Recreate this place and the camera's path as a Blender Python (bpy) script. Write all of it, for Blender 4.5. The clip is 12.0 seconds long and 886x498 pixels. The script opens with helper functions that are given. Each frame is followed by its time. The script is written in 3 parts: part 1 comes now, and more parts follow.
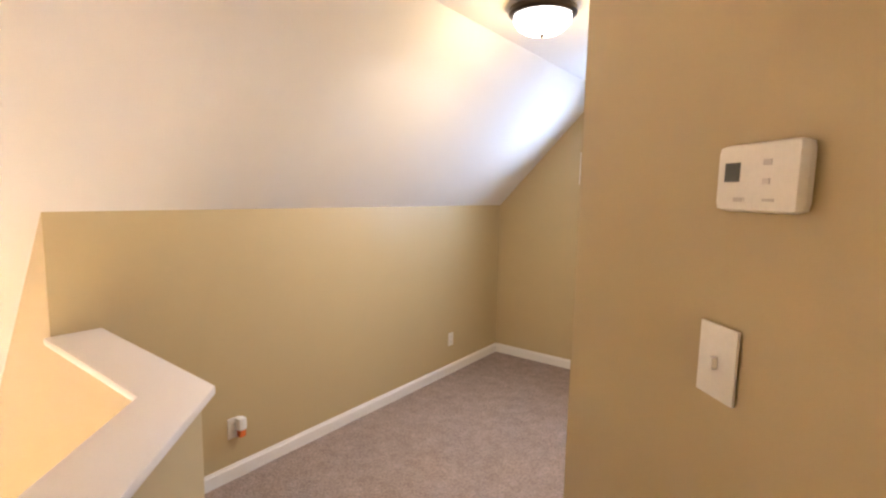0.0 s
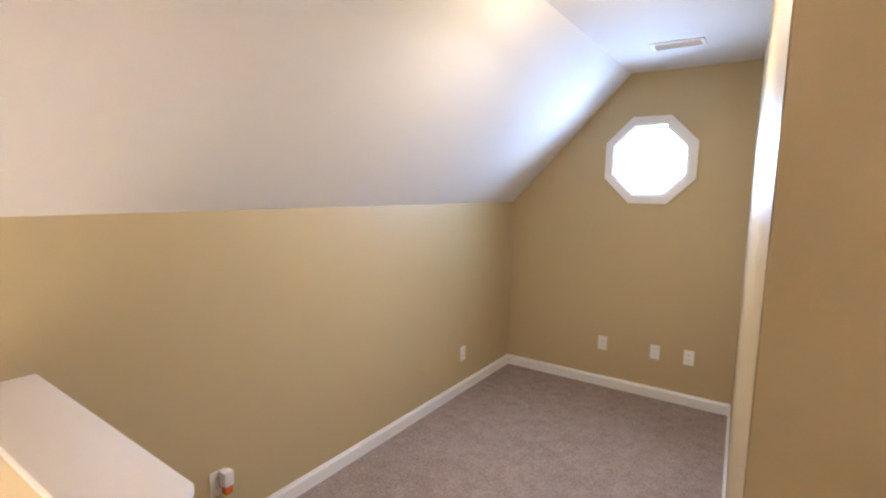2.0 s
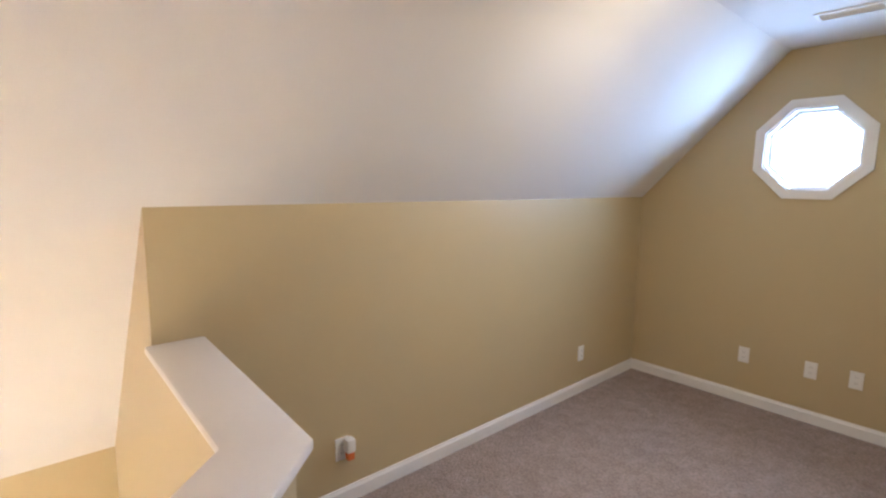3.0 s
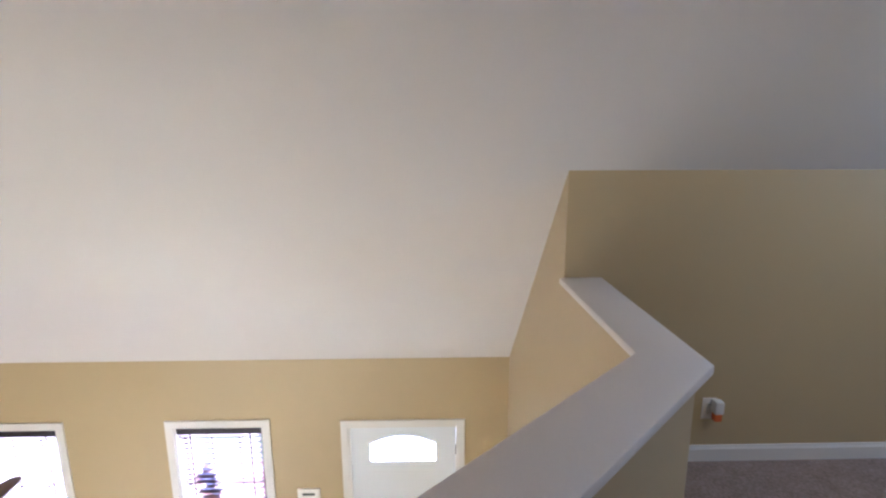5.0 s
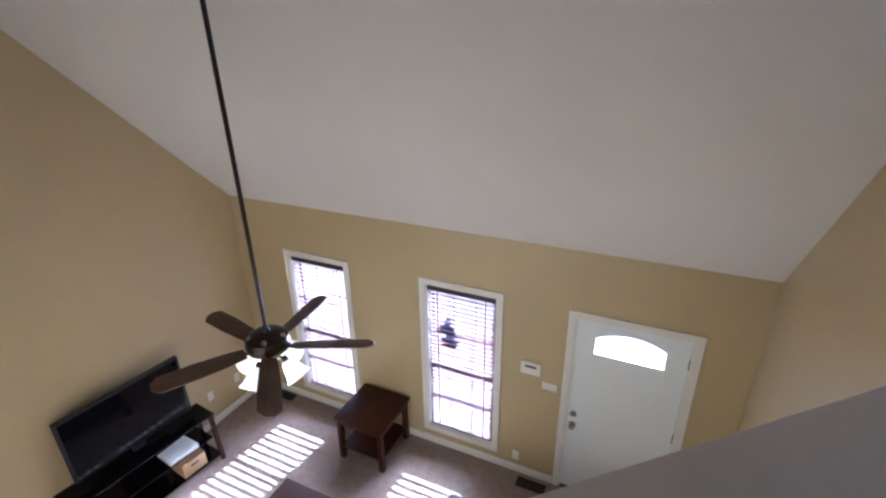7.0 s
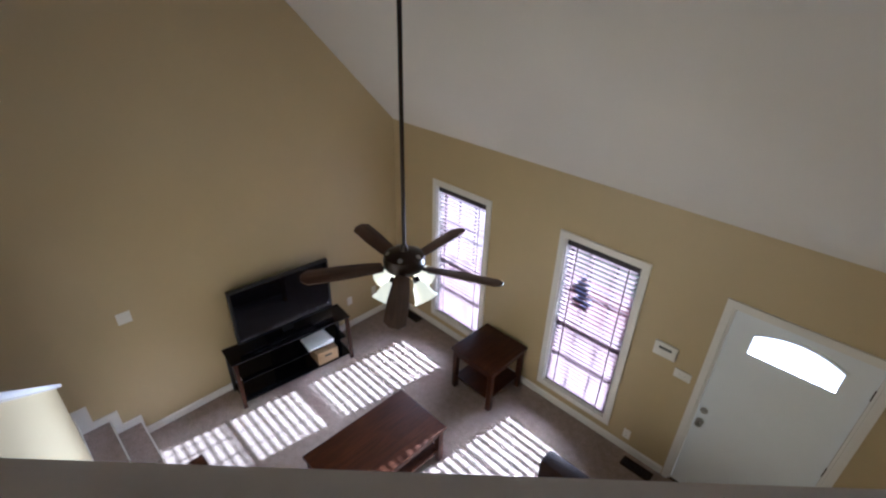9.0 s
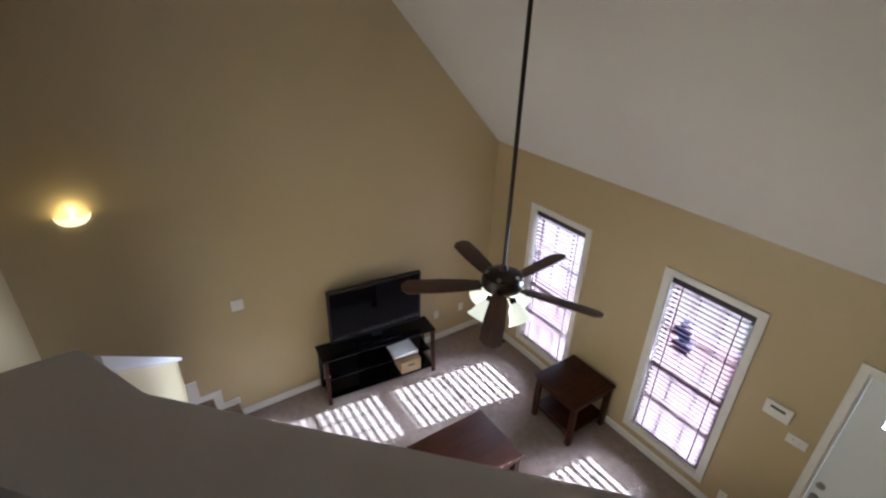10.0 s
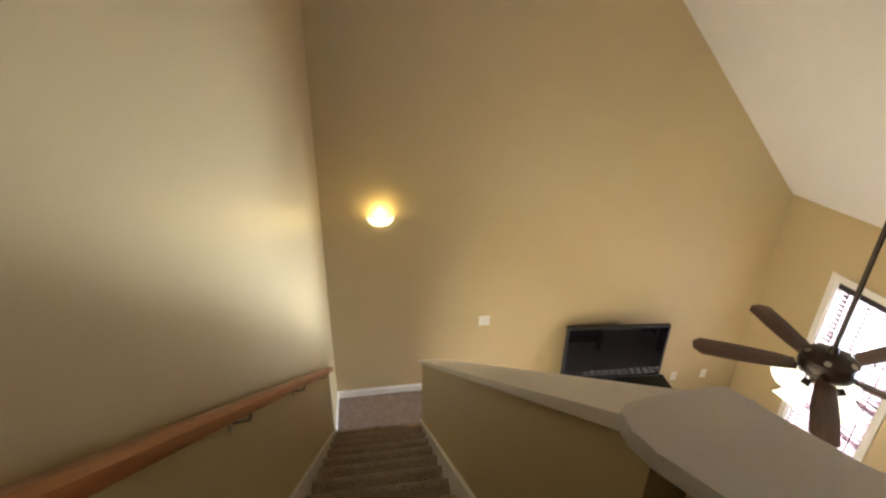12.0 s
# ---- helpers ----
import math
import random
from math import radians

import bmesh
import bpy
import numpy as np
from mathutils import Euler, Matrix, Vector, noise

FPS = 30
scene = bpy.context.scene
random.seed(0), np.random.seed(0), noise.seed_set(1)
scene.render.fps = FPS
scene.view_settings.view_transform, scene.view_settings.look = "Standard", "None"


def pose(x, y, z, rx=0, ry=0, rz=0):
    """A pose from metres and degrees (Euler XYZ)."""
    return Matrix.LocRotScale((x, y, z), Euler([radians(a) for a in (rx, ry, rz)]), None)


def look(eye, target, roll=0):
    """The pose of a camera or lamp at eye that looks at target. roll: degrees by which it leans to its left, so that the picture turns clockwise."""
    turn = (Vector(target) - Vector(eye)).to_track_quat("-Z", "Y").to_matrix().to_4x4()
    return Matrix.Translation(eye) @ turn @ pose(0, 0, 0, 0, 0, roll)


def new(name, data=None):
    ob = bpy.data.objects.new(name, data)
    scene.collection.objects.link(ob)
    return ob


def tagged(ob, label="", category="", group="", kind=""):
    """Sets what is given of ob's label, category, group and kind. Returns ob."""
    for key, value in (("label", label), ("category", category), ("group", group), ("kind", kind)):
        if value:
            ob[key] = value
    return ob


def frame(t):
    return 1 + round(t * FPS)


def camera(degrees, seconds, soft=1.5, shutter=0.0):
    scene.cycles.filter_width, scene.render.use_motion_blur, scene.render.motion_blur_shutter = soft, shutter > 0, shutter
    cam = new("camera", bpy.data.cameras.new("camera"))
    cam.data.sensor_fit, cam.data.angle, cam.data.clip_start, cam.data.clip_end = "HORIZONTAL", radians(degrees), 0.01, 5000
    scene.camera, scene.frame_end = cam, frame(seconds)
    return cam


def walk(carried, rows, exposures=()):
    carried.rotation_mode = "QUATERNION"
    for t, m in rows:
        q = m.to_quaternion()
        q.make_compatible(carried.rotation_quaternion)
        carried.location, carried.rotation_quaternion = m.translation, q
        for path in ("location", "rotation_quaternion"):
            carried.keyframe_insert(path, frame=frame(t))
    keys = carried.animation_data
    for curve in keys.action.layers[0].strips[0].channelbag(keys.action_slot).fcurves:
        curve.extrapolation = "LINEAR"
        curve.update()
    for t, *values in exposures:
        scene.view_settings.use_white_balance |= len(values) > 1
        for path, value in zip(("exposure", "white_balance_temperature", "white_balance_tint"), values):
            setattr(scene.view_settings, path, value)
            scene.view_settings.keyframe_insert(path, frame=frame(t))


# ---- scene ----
cam = camera(84.9, 12.0, soft=2.3)
PATH = [
    (0, (1.395, -4.005, 4.384), (2.993, -2.824, 4.153), 1.2),
    (0.5, (1.469, -3.816, 4.381), (3.115, -2.701, 4.158), 1.1),
    (1, (1.565, -3.687, 4.391), (3.229, -2.601, 4.166), 0.9),
    (1.5, (1.635, -3.57, 4.378), (3.305, -2.494, 4.146), 0.9),
    (2, (1.664, -3.507, 4.385), (3.307, -2.394, 4.136), 1.0),
    (2.5, (1.682, -3.515, 4.382), (3.19, -2.229, 4.116), 0.7),
    (3, (1.677, -3.576, 4.376), (2.974, -2.079, 4.103), 0.7),
    (5, (1.36, -3.819, 4.354), (1.402, -1.858, 3.966), -0.2),
    (5.5, (1.285, -3.864, 4.348), (1.083, -1.926, 3.897), -0.1),
    (6, (1.21, -3.878, 4.344), (0.791, -2.001, 3.795), -0.0),
    (6.5, (1.195, -3.794, 4.348), (0.545, -2.038, 3.646), -1.2),
    (7, (1.148, -3.77, 4.305), (0.354, -2.121, 3.5), -1.0),
    (9, (1.107, -3.713, 4.207), (-0.102, -2.468, 3.214), 1.5),
    (9.5, (1.082, -3.753, 4.203), (-0.235, -2.616, 3.218), 2.0),
    (10, (1.051, -3.826, 4.209), (-0.405, -2.819, 3.281), 1.9),
    (10.5, (0.963, -4.016, 4.217), (-0.611, -3.137, 3.352), 2.5),
    (11, (0.887, -4.188, 4.209), (-0.791, -3.498, 3.367), 2.5),
    (11.6, (0.817, -4.316, 4.193), (-0.943, -3.865, 3.3665), 1.6),
    (12, (0.771, -4.401, 4.182), (-1.022, -4.09, 3.351), 1.0),
]
EXPOSURES = [(0.0, 5.55, 5700, 21), (1.5, 5.45, 5350, 20), (3.2, 5.05, 5000, 17), (4.6, 4.35, 4550, 15), (5.5, 3.95, 4300, 15), (7.0, 3.27, 4350, 15), (9.0, 2.72, 4450, 11), (10.0, 2.75, 4550, 10), (11.0, 3.12, 4980, 8), (12.0, 3.97, 5220, 7)]
walk(cam, [(t, look(eye, target, roll)) for t, eye, target, roll in PATH], EXPOSURES)

# ---- world, sun, large lights ----
world = bpy.data.worlds.new("world")
scene.world = world
world.use_nodes = True
wn = world.node_tree
sky = wn.nodes.new("ShaderNodeTexSky")
sky.sky_type = "NISHITA"
sky.sun_disc = False
sky.sun_elevation = radians(28.5)
sky.sun_rotation = radians(7.7)
wn.links.new(sky.outputs[0], wn.nodes["Background"].inputs[0])
wn.nodes["Background"].inputs[1].default_value = 0.055

sun_data = bpy.data.lights.new("sun", "SUN")
sun_data.energy = 4.8
sun_data.angle = radians(0.5)
sun_data.color = (1.0, 0.92, 0.77)
sun = new("sun", sun_data)
sun.matrix_world = look((0, 0, 0), (-0.135, -1.0, -0.54))


def area(name, eye, target, sx, sy, watts, color, spread=140):
    d = bpy.data.lights.new(name, "AREA")
    d.shape, d.size, d.size_y, d.energy, d.color = "RECTANGLE", sx, sy, watts, color
    d.spread = radians(spread)
    ob = new(name, d)
    ob.matrix_world = look(eye, target)
    return ob


def bulb(name, at, watts, color, r=0.04):
    d = bpy.data.lights.new(name, "POINT")
    d.energy, d.color, d.shadow_soft_size = watts, color, r
    ob = new(name, d)
    ob.location = at
    return ob


SKY_BLUE = (0.80, 0.88, 1.0)
area("sky_light_window_1", (-2.23, -0.022, 1.15), (-1.80, -2.0, 1.2), 0.70, 1.70, 3.0, (0.99, 0.95, 0.91), 64)
area("sky_light_window_2", (-0.50, -0.022, 1.15), (-0.45, -2.0, 1.2), 0.70, 1.70, 10.0, (0.99, 0.95, 0.91), 64)
area("sky_light_octagon", (5.83, -2.69, 4.625), (3.0, -2.60, 3.9), 0.45, 0.45, 0.46, (0.60, 0.80, 1.0))


# ---- materials ----
def material(name, color, rough=0.6, metal=0.0, spread=0.06, scale=3.0, fine=120.0, bump=0.02, spec=0.5, fine_spread=0.05):
    """Base colour with slow and fine variation, and a fine relief."""
    m = bpy.data.materials.new(name)
    m.use_nodes = True
    nt = m.node_tree
    b = nt.nodes["Principled BSDF"]
    tc = nt.nodes.new("ShaderNodeTexCoord")
    n1 = nt.nodes.new("ShaderNodeTexNoise")
    n1.inputs["Scale"].default_value = scale
    n1.inputs["Detail"].default_value = 4
    n2 = nt.nodes.new("ShaderNodeTexNoise")
    n2.inputs["Scale"].default_value = fine
    n2.inputs["Detail"].default_value = 3
    for n in (n1, n2):
        nt.links.new(tc.outputs["Object"], n.inputs["Vector"])
    r1 = nt.nodes.new("ShaderNodeMapRange")
    r1.inputs["To Min"].default_value, r1.inputs["To Max"].default_value = 1 - spread, 1 + spread
    r2 = nt.nodes.new("ShaderNodeMapRange")
    r2.inputs["To Min"].default_value, r2.inputs["To Max"].default_value = 1 - fine_spread, 1 + fine_spread
    nt.links.new(n1.outputs["Fac"], r1.inputs["Value"])
    nt.links.new(n2.outputs["Fac"], r2.inputs["Value"])
    mul = nt.nodes.new("ShaderNodeMath")
    mul.operation = "MULTIPLY"
    nt.links.new(r1.outputs[0], mul.inputs[0])
    nt.links.new(r2.outputs[0], mul.inputs[1])
    hsv = nt.nodes.new("ShaderNodeHueSaturation")
    hsv.inputs["Color"].default_value = (*color, 1)
    nt.links.new(mul.outputs[0], hsv.inputs["Value"])
    nt.links.new(hsv.outputs[0], b.inputs["Base Color"])
    b.inputs["Roughness"].default_value = rough
    b.inputs["Metallic"].default_value = metal
    b.inputs["Specular IOR Level"].default_value = spec
    if bump:
        bp = nt.nodes.new("ShaderNodeBump")
        bp.inputs["Strength"].default_value = bump
        bp.inputs["Distance"].default_value = 0.01
        nt.links.new(n2.outputs["Fac"], bp.inputs["Height"])
        nt.links.new(bp.outputs[0], b.inputs["Normal"])
    return m


def vary_by_object(m, lo, hi):
    """Each piece takes its own tone."""
    nt = m.node_tree
    info = nt.nodes.new("ShaderNodeObjectInfo")
    span = nt.nodes.new("ShaderNodeMapRange")
    span.inputs["To Min"].default_value, span.inputs["To Max"].default_value = lo, hi
    tint = nt.nodes.new("ShaderNodeHueSaturation")
    b = nt.nodes["Principled BSDF"]
    source = b.inputs["Base Color"].links[0].from_socket
    nt.links.new(info.outputs["Random"], span.inputs["Value"])
    nt.links.new(span.outputs[0], tint.inputs["Value"])
    nt.links.new(source, tint.inputs["Color"])
    nt.links.new(tint.outputs[0], b.inputs["Base Color"])


def wood(name, dark, light, rough=0.35, along="X", scale=4.0):
    m = bpy.data.materials.new(name)
    m.use_nodes = True
    nt = m.node_tree
    b = nt.nodes["Principled BSDF"]
    tc = nt.nodes.new("ShaderNodeTexCoord")
    mp = nt.nodes.new("ShaderNodeMapping")
    s = {"X": (0.6, 8, 8), "Y": (8, 0.6, 8), "Z": (8, 8, 0.6)}[along]
    mp.inputs["Scale"].default_value = s
    n = nt.nodes.new("ShaderNodeTexNoise")
    n.inputs["Scale"].default_value = scale
    n.inputs["Detail"].default_value = 6
    n.inputs["Distortion"].default_value = 1.2
    cr = nt.nodes.new("ShaderNodeValToRGB")
    cr.color_ramp.elements[0].position, cr.color_ramp.elements[0].color = 0.3, (*dark, 1)
    cr.color_ramp.elements[1].position, cr.color_ramp.elements[1].color = 0.7, (*light, 1)
    nt.links.new(tc.outputs["Object"], mp.inputs[0])
    nt.links.new(mp.outputs[0], n.inputs["Vector"])
    nt.links.new(n.outputs["Fac"], cr.inputs[0])
    nt.links.new(cr.outputs[0], b.inputs["Base Color"])
    b.inputs["Roughness"].default_value = rough
    bp = nt.nodes.new("ShaderNodeBump")
    bp.inputs["Strength"].default_value = 0.05
    bp.inputs["Distance"].default_value = 0.005
    nt.links.new(n.outputs["Fac"], bp.inputs["Height"])
    nt.links.new(bp.outputs[0], b.inputs["Normal"])
    return m


def glow(name, color, strength, base=(0.9, 0.87, 0.8)):
    m = bpy.data.materials.new(name)
    m.use_nodes = True
    b = m.node_tree.nodes["Principled BSDF"]
    b.inputs["Base Color"].default_value = (*base, 1)
    b.inputs["Roughness"].default_value = 0.3
    b.inputs["Emission Color"].default_value = (*color, 1)
    b.inputs["Emission Strength"].default_value = strength
    return m


def clear_glass(name, tint=(1, 1, 1)):
    m = bpy.data.materials.new(name)
    m.use_nodes = True
    nt = m.node_tree
    b = nt.nodes["Principled BSDF"]
    b.inputs["Base Color"].default_value = (*tint, 1)
    b.inputs["Roughness"].default_value = 0.0
    b.inputs["IOR"].default_value = 1.45
    b.inputs["Transmission Weight"].default_value = 1.0
    return m


WALL = material("tan_wall_paint", (0.51, 0.408, 0.224), 0.42, spread=0.03, scale=1.2, fine=220, bump=0.035, fine_spread=0.02)
CEIL = material("white_ceiling_paint", (0.74, 0.71, 0.68), 0.75, spread=0.025, scale=1.0, fine=160, bump=0.05, fine_spread=0.02)
TRIM = material("white_trim_paint", (0.80, 0.78, 0.75), 0.33, spread=0.03, scale=4, fine=90, bump=0.01, fine_spread=0.02)
CAPP = material("cap_paint", (0.76, 0.72, 0.69), 0.45, spread=0.03, scale=3, fine=120, bump=0.02, fine_spread=0.03)
CARPET = material("taupe_carpet", (0.315, 0.25, 0.218), 0.95, spread=0.30, scale=14, fine=75, bump=1.0, spec=0.1, fine_spread=0.50)
DOORP = material("white_door_paint", (0.84, 0.87, 0.92), 0.38, spread=0.02, scale=3, fine=150, bump=0.01, fine_spread=0.01)
PLASTIC = material("white_plastic", (0.82, 0.80, 0.76), 0.35, spread=0.02, bump=0.0)
GREYP = material("grey_plastic", (0.58, 0.55, 0.54), 0.5, spread=0.02, bump=0.0)
LCD = material("lcd_grey", (0.10, 0.11, 0.10), 0.25, spread=0.05, bump=0.0)
BLACKG = material("black_gloss", (0.004, 0.004, 0.005), 0.06, spread=0.1, bump=0.0, spec=0.2)
SCREEN = material("tv_screen", (0.003, 0.003, 0.004), 0.03, spread=0.1, bump=0.0, spec=0.3)
BLACKP = material("black_plastic", (0.007, 0.007, 0.008), 0.45, spread=0.1, bump=0.02)
BRONZE = material("dark_bronze", (0.035, 0.026, 0.022), 0.28, 0.8, spread=0.2, scale=12, bump=0.01)
NICKEL = material("brushed_nickel", (0.45, 0.43, 0.40), 0.3, 1.0, spread=0.06, bump=0.01)
BRASS = material("aged_brass", (0.33, 0.24, 0.11), 0.3, 1.0, spread=0.1, bump=0.01)
ESPRESSO = wood("espresso_wood", (0.022, 0.006, 0.0022), (0.056, 0.0165, 0.0045), 0.42, "Y")
ESPRESSO.node_tree.nodes["Principled BSDF"].inputs["Specular IOR Level"].default_value = 0.2
BLADE = wood("walnut_blade", (0.055, 0.025, 0.015), (0.12, 0.058, 0.035), 0.4, "X")
OAK = wood("oak_rail", (0.26, 0.085, 0.022), (0.40, 0.15, 0.045), 0.35, "X")
LEATHER = material("brown_leather", (0.024, 0.013, 0.010), 0.8, spread=0.2, scale=8, fine=200, bump=0.1, spec=0.15)
SASH = material("dark_sash", (0.075, 0.055, 0.075), 0.45, spread=0.08, bump=0.01)
SLAT = material("dusty_rose_slat", (0.122, 0.090, 0.096), 0.9, spread=0.06, bump=0.02, spec=0.04)
# headrail's backlit shade is put into this near-black colour
HEAD = material("backlit_headrail", (0.022, 0.016, 0.018), 0.5, spread=0.1, bump=0.02)
PAPER = material("white_paper", (0.75, 0.77, 0.80), 0.6, spread=0.05, bump=0.01)
WICKER = material("tan_wicker", (0.42, 0.28, 0.15), 0.7, spread=0.15, scale=20, fine=90, bump=0.5, fine_spread=0.3)
DECAL = material("slate_blue_decal", (0.30, 0.31, 0.42), 0.7, spread=0.1, bump=0.0)
dn = DECAL.node_tree
tr = dn.nodes.new("ShaderNodeBsdfTranslucent")
tr.inputs["Color"].default_value = (0.30, 0.31, 0.45, 1)
mx = dn.nodes.new("ShaderNodeMixShader")
mx.inputs[0].default_value = 0.35
dn.links.new(dn.nodes["Principled BSDF"].outputs[0], mx.inputs[1])
dn.links.new(tr.outputs[0], mx.inputs[2])
dn.links.new(mx.outputs[0], dn.nodes["Material Output"].inputs[0])
ORANGE = material("orange_gel", (0.65, 0.16, 0.04), 0.2, spread=0.05, bump=0.0)
CONCRETE = material("pinkish_mortar", (0.10, 0.066, 0.068), 0.85, spread=0.12, scale=0.8, fine=30, bump=0.2, fine_spread=0.1)
PAVER = material("pinkish_paver", (0.105, 0.044, 0.046), 0.9, spread=0.12, scale=2.0, fine=30, bump=0.2, spec=0.08, fine_spread=0.1)
vary_by_object(PAVER, 0.72, 1.35)
DRIVE = material("pale_concrete", (0.45, 0.43, 0.42), 0.85, spread=0.12, scale=0.8, fine=30, bump=0.2, fine_spread=0.1)
GRASS = material("lawn", (0.035, 0.055, 0.025), 0.9, spread=0.3, scale=0.6, fine=25, bump=0.5, fine_spread=0.3)
GLASS = clear_glass("window_glass")
# added tint: darkens the bright outdoors seen through the pane, not the sun
DIMMING = clear_glass("view_dimming_glass", (0.64, 0.56, 0.58))
SHADE = glow("lit_frosted_glass", (1.0, 0.84, 0.50), 0.13, (0.72, 0.64, 0.46))
DOME = glow("lit_dome_glass", (1.0, 0.88, 0.65), 0.35)
SCONCE_G = glow("lit_sconce_glass", (1.0, 0.74, 0.28), 0.22)


# ---- mesh helpers ----
def box(bm, x0, y0, z0, x1, y1, z1, bevel=0.0, m=None):
    vs = [bm.verts.new((x, y, z)) for x in (x0, x1) for y in (y0, y1) for z in (z0, z1)]
    fs = [(0, 1, 3, 2), (4, 6, 7, 5), (0, 4, 5, 1), (2, 3, 7, 6), (0, 2, 6, 4), (1, 5, 7, 3)]
    faces = [bm.faces.new([vs[i] for i in f]) for f in fs]
    if bevel:
        es = list({e for f in faces for e in f.edges})
        r = bmesh.ops.bevel(bm, geom=es, offset=bevel, segments=2, affect="EDGES", profile=0.6)
        vs = list({v for f in r["faces"] for v in f.verts} | {v for v in vs if v.is_valid})
    if m is not None:
        bmesh.ops.transform(bm, matrix=m, verts=[v for v in vs if v.is_valid])
    return bm


def prism(bm, outline, lift, bevel=0.0):
    """A closed solid from a planar outline of points, pushed along the vector lift."""
    lift = Vector(lift)
    a = [bm.verts.new(p) for p in outline]
    b = [bm.verts.new(Vector(p) + lift) for p in outline]
    n = len(a)
    faces = [bm.faces.new(a[::-1]), bm.faces.new(b)]
    for i in range(n):
        faces.append(bm.faces.new((a[i], a[(i + 1) % n], b[(i + 1) % n], b[i])))
    bmesh.ops.recalc_face_normals(bm, faces=faces)
    if bevel:
        es = list({e for f in faces for e in f.edges})
        bmesh.ops.bevel(bm, geom=es, offset=bevel, segments=2, affect="EDGES", profile=0.6)
    return bm


def lathe(bm, profile, steps=32, m=None):
    """A turned solid from (radius, height) pairs."""
    rings = []
    for r, z in profile:
        rings.append([bm.verts.new((r * math.cos(2 * math.pi * i / steps), r * math.sin(2 * math.pi * i / steps), z)) for i in range(steps)])
    for p, q in zip(rings, rings[1:]):
        for i in range(steps):
            bm.faces.new((p[i], p[(i + 1) % steps], q[(i + 1) % steps], q[i]))
    if profile[0][0] > 1e-4:
        bm.faces.new(rings[0][::-1])
    if profile[-1][0] > 1e-4:
        bm.faces.new(rings[-1])
    if m is not None:
        bmesh.ops.transform(bm, matrix=m, verts=[v for ring in rings for v in ring])
    return bm


def tube(bm, a, b, r, steps=12):
    a, b = Vector(a), Vector(b)
    d = b - a
    m = Matrix.Translation(a) @ d.to_track_quat("Z", "Y").to_matrix().to_4x4()
    return lathe(bm, [(r, 0), (r, d.length)], steps, m)


def part(name, bm, mat, parent=None, label="", smooth=False):
    me = bpy.data.meshes.new(name)
    bmesh.ops.recalc_face_normals(bm, faces=bm.faces[:])
    bm.to_mesh(me)
    bm.free()
    me.materials.append(mat)
    if smooth:
        for p in me.polygons:
            p.use_smooth = True
        me.set_sharp_from_angle(angle=radians(35))
    ob = new(name, me)
    if parent is not None:
        ob.parent = parent
    if label:
        ob["label"] = label
    return ob


def B():
    return bmesh.new()


def slab(name, mat, *dims, parent=None, bevel=0.0, label="", m=None):
    return part(name, box(B(), *dims, bevel=bevel, m=m), mat, parent, label, smooth=bevel > 0)


def thing(name, label, category, at=(0, 0, 0), turn=0, group="", kind=""):
    e = new(name)
    e.empty_display_size = 0.1
    e.matrix_world = pose(*at, 0, 0, turn)
    return tagged(e, label, category, group, kind)


def structure(ob, label, category):
    return tagged(ob, label, category, kind="structure")


# ---- plan ----
XW, XE = -3.383, 2.0            # great room, west and east faces
YS = -4.79                      # stair wall face
ZL = 2.75                       # loft floor
ZC = 5.29                       # flat ceiling
YK, ZK = -1.54, 4.266           # knee wall
XO = 5.69                       # octagon wall
YN = -3.370                     # nook's south face
YB = -2.515                     # where the slope meets the flat ceiling
SLOPE = (ZC - 2.667) / 2.515
ZCAP = 3.755


def slope_z(y):
    return 2.667 - y * SLOPE


# ---- floors ----
structure(slab("floor_great_room", CARPET, XW, -3.8, -0.12, XE, 0.0, 0.0), "taupe cut-pile carpet over the great room floor", "floor")
bm = prism(B(), [(XE, YK, ZL - 0.25), (XO, YK, ZL - 0.25), (XO, -5.0, ZL - 0.25), (-0.005, -5.0, ZL - 0.25), (-0.005, -4.0, ZL - 0.25), (0.42, -4.0, ZL - 0.25), (XE + 0.05, -2.56, ZL - 0.25)], (0, 0, 0.25))
structure(part("floor_loft", bm, CARPET), "taupe cut-pile carpet over the loft floor", "floor")

# ---- front wall with its openings ----
W1, W2, WZ0, WZ1 = (-2.612, -1.855), (-0.873, -0.114), 0.245, 2.058
D0, D1, DZ = 0.612, 1.568, 2.045
bm = B()
T = 0.15
for x0, x1, z0, z1 in ((XW - T, W1[0], 0, 2.8), (W1[1], W2[0], 0, 2.8), (W2[1], D0, 0, 2.8), (D1, XE + 0.13, 0, 2.8),
                       (W1[0], W1[1], 0, WZ0), (W1[0], W1[1], WZ1, 2.8), (W2[0], W2[1], 0, WZ0), (W2[0], W2[1], WZ1, 2.8), (D0, D1, DZ, 2.8)):
    box(bm, x0, 0, z0, x1, T, z1)
bmesh.ops.remove_doubles(bm, verts=bm.verts[:], dist=0.0005)
structure(part("wall_front", bm, WALL), "tan painted front wall with two windows and entry door", "wall")

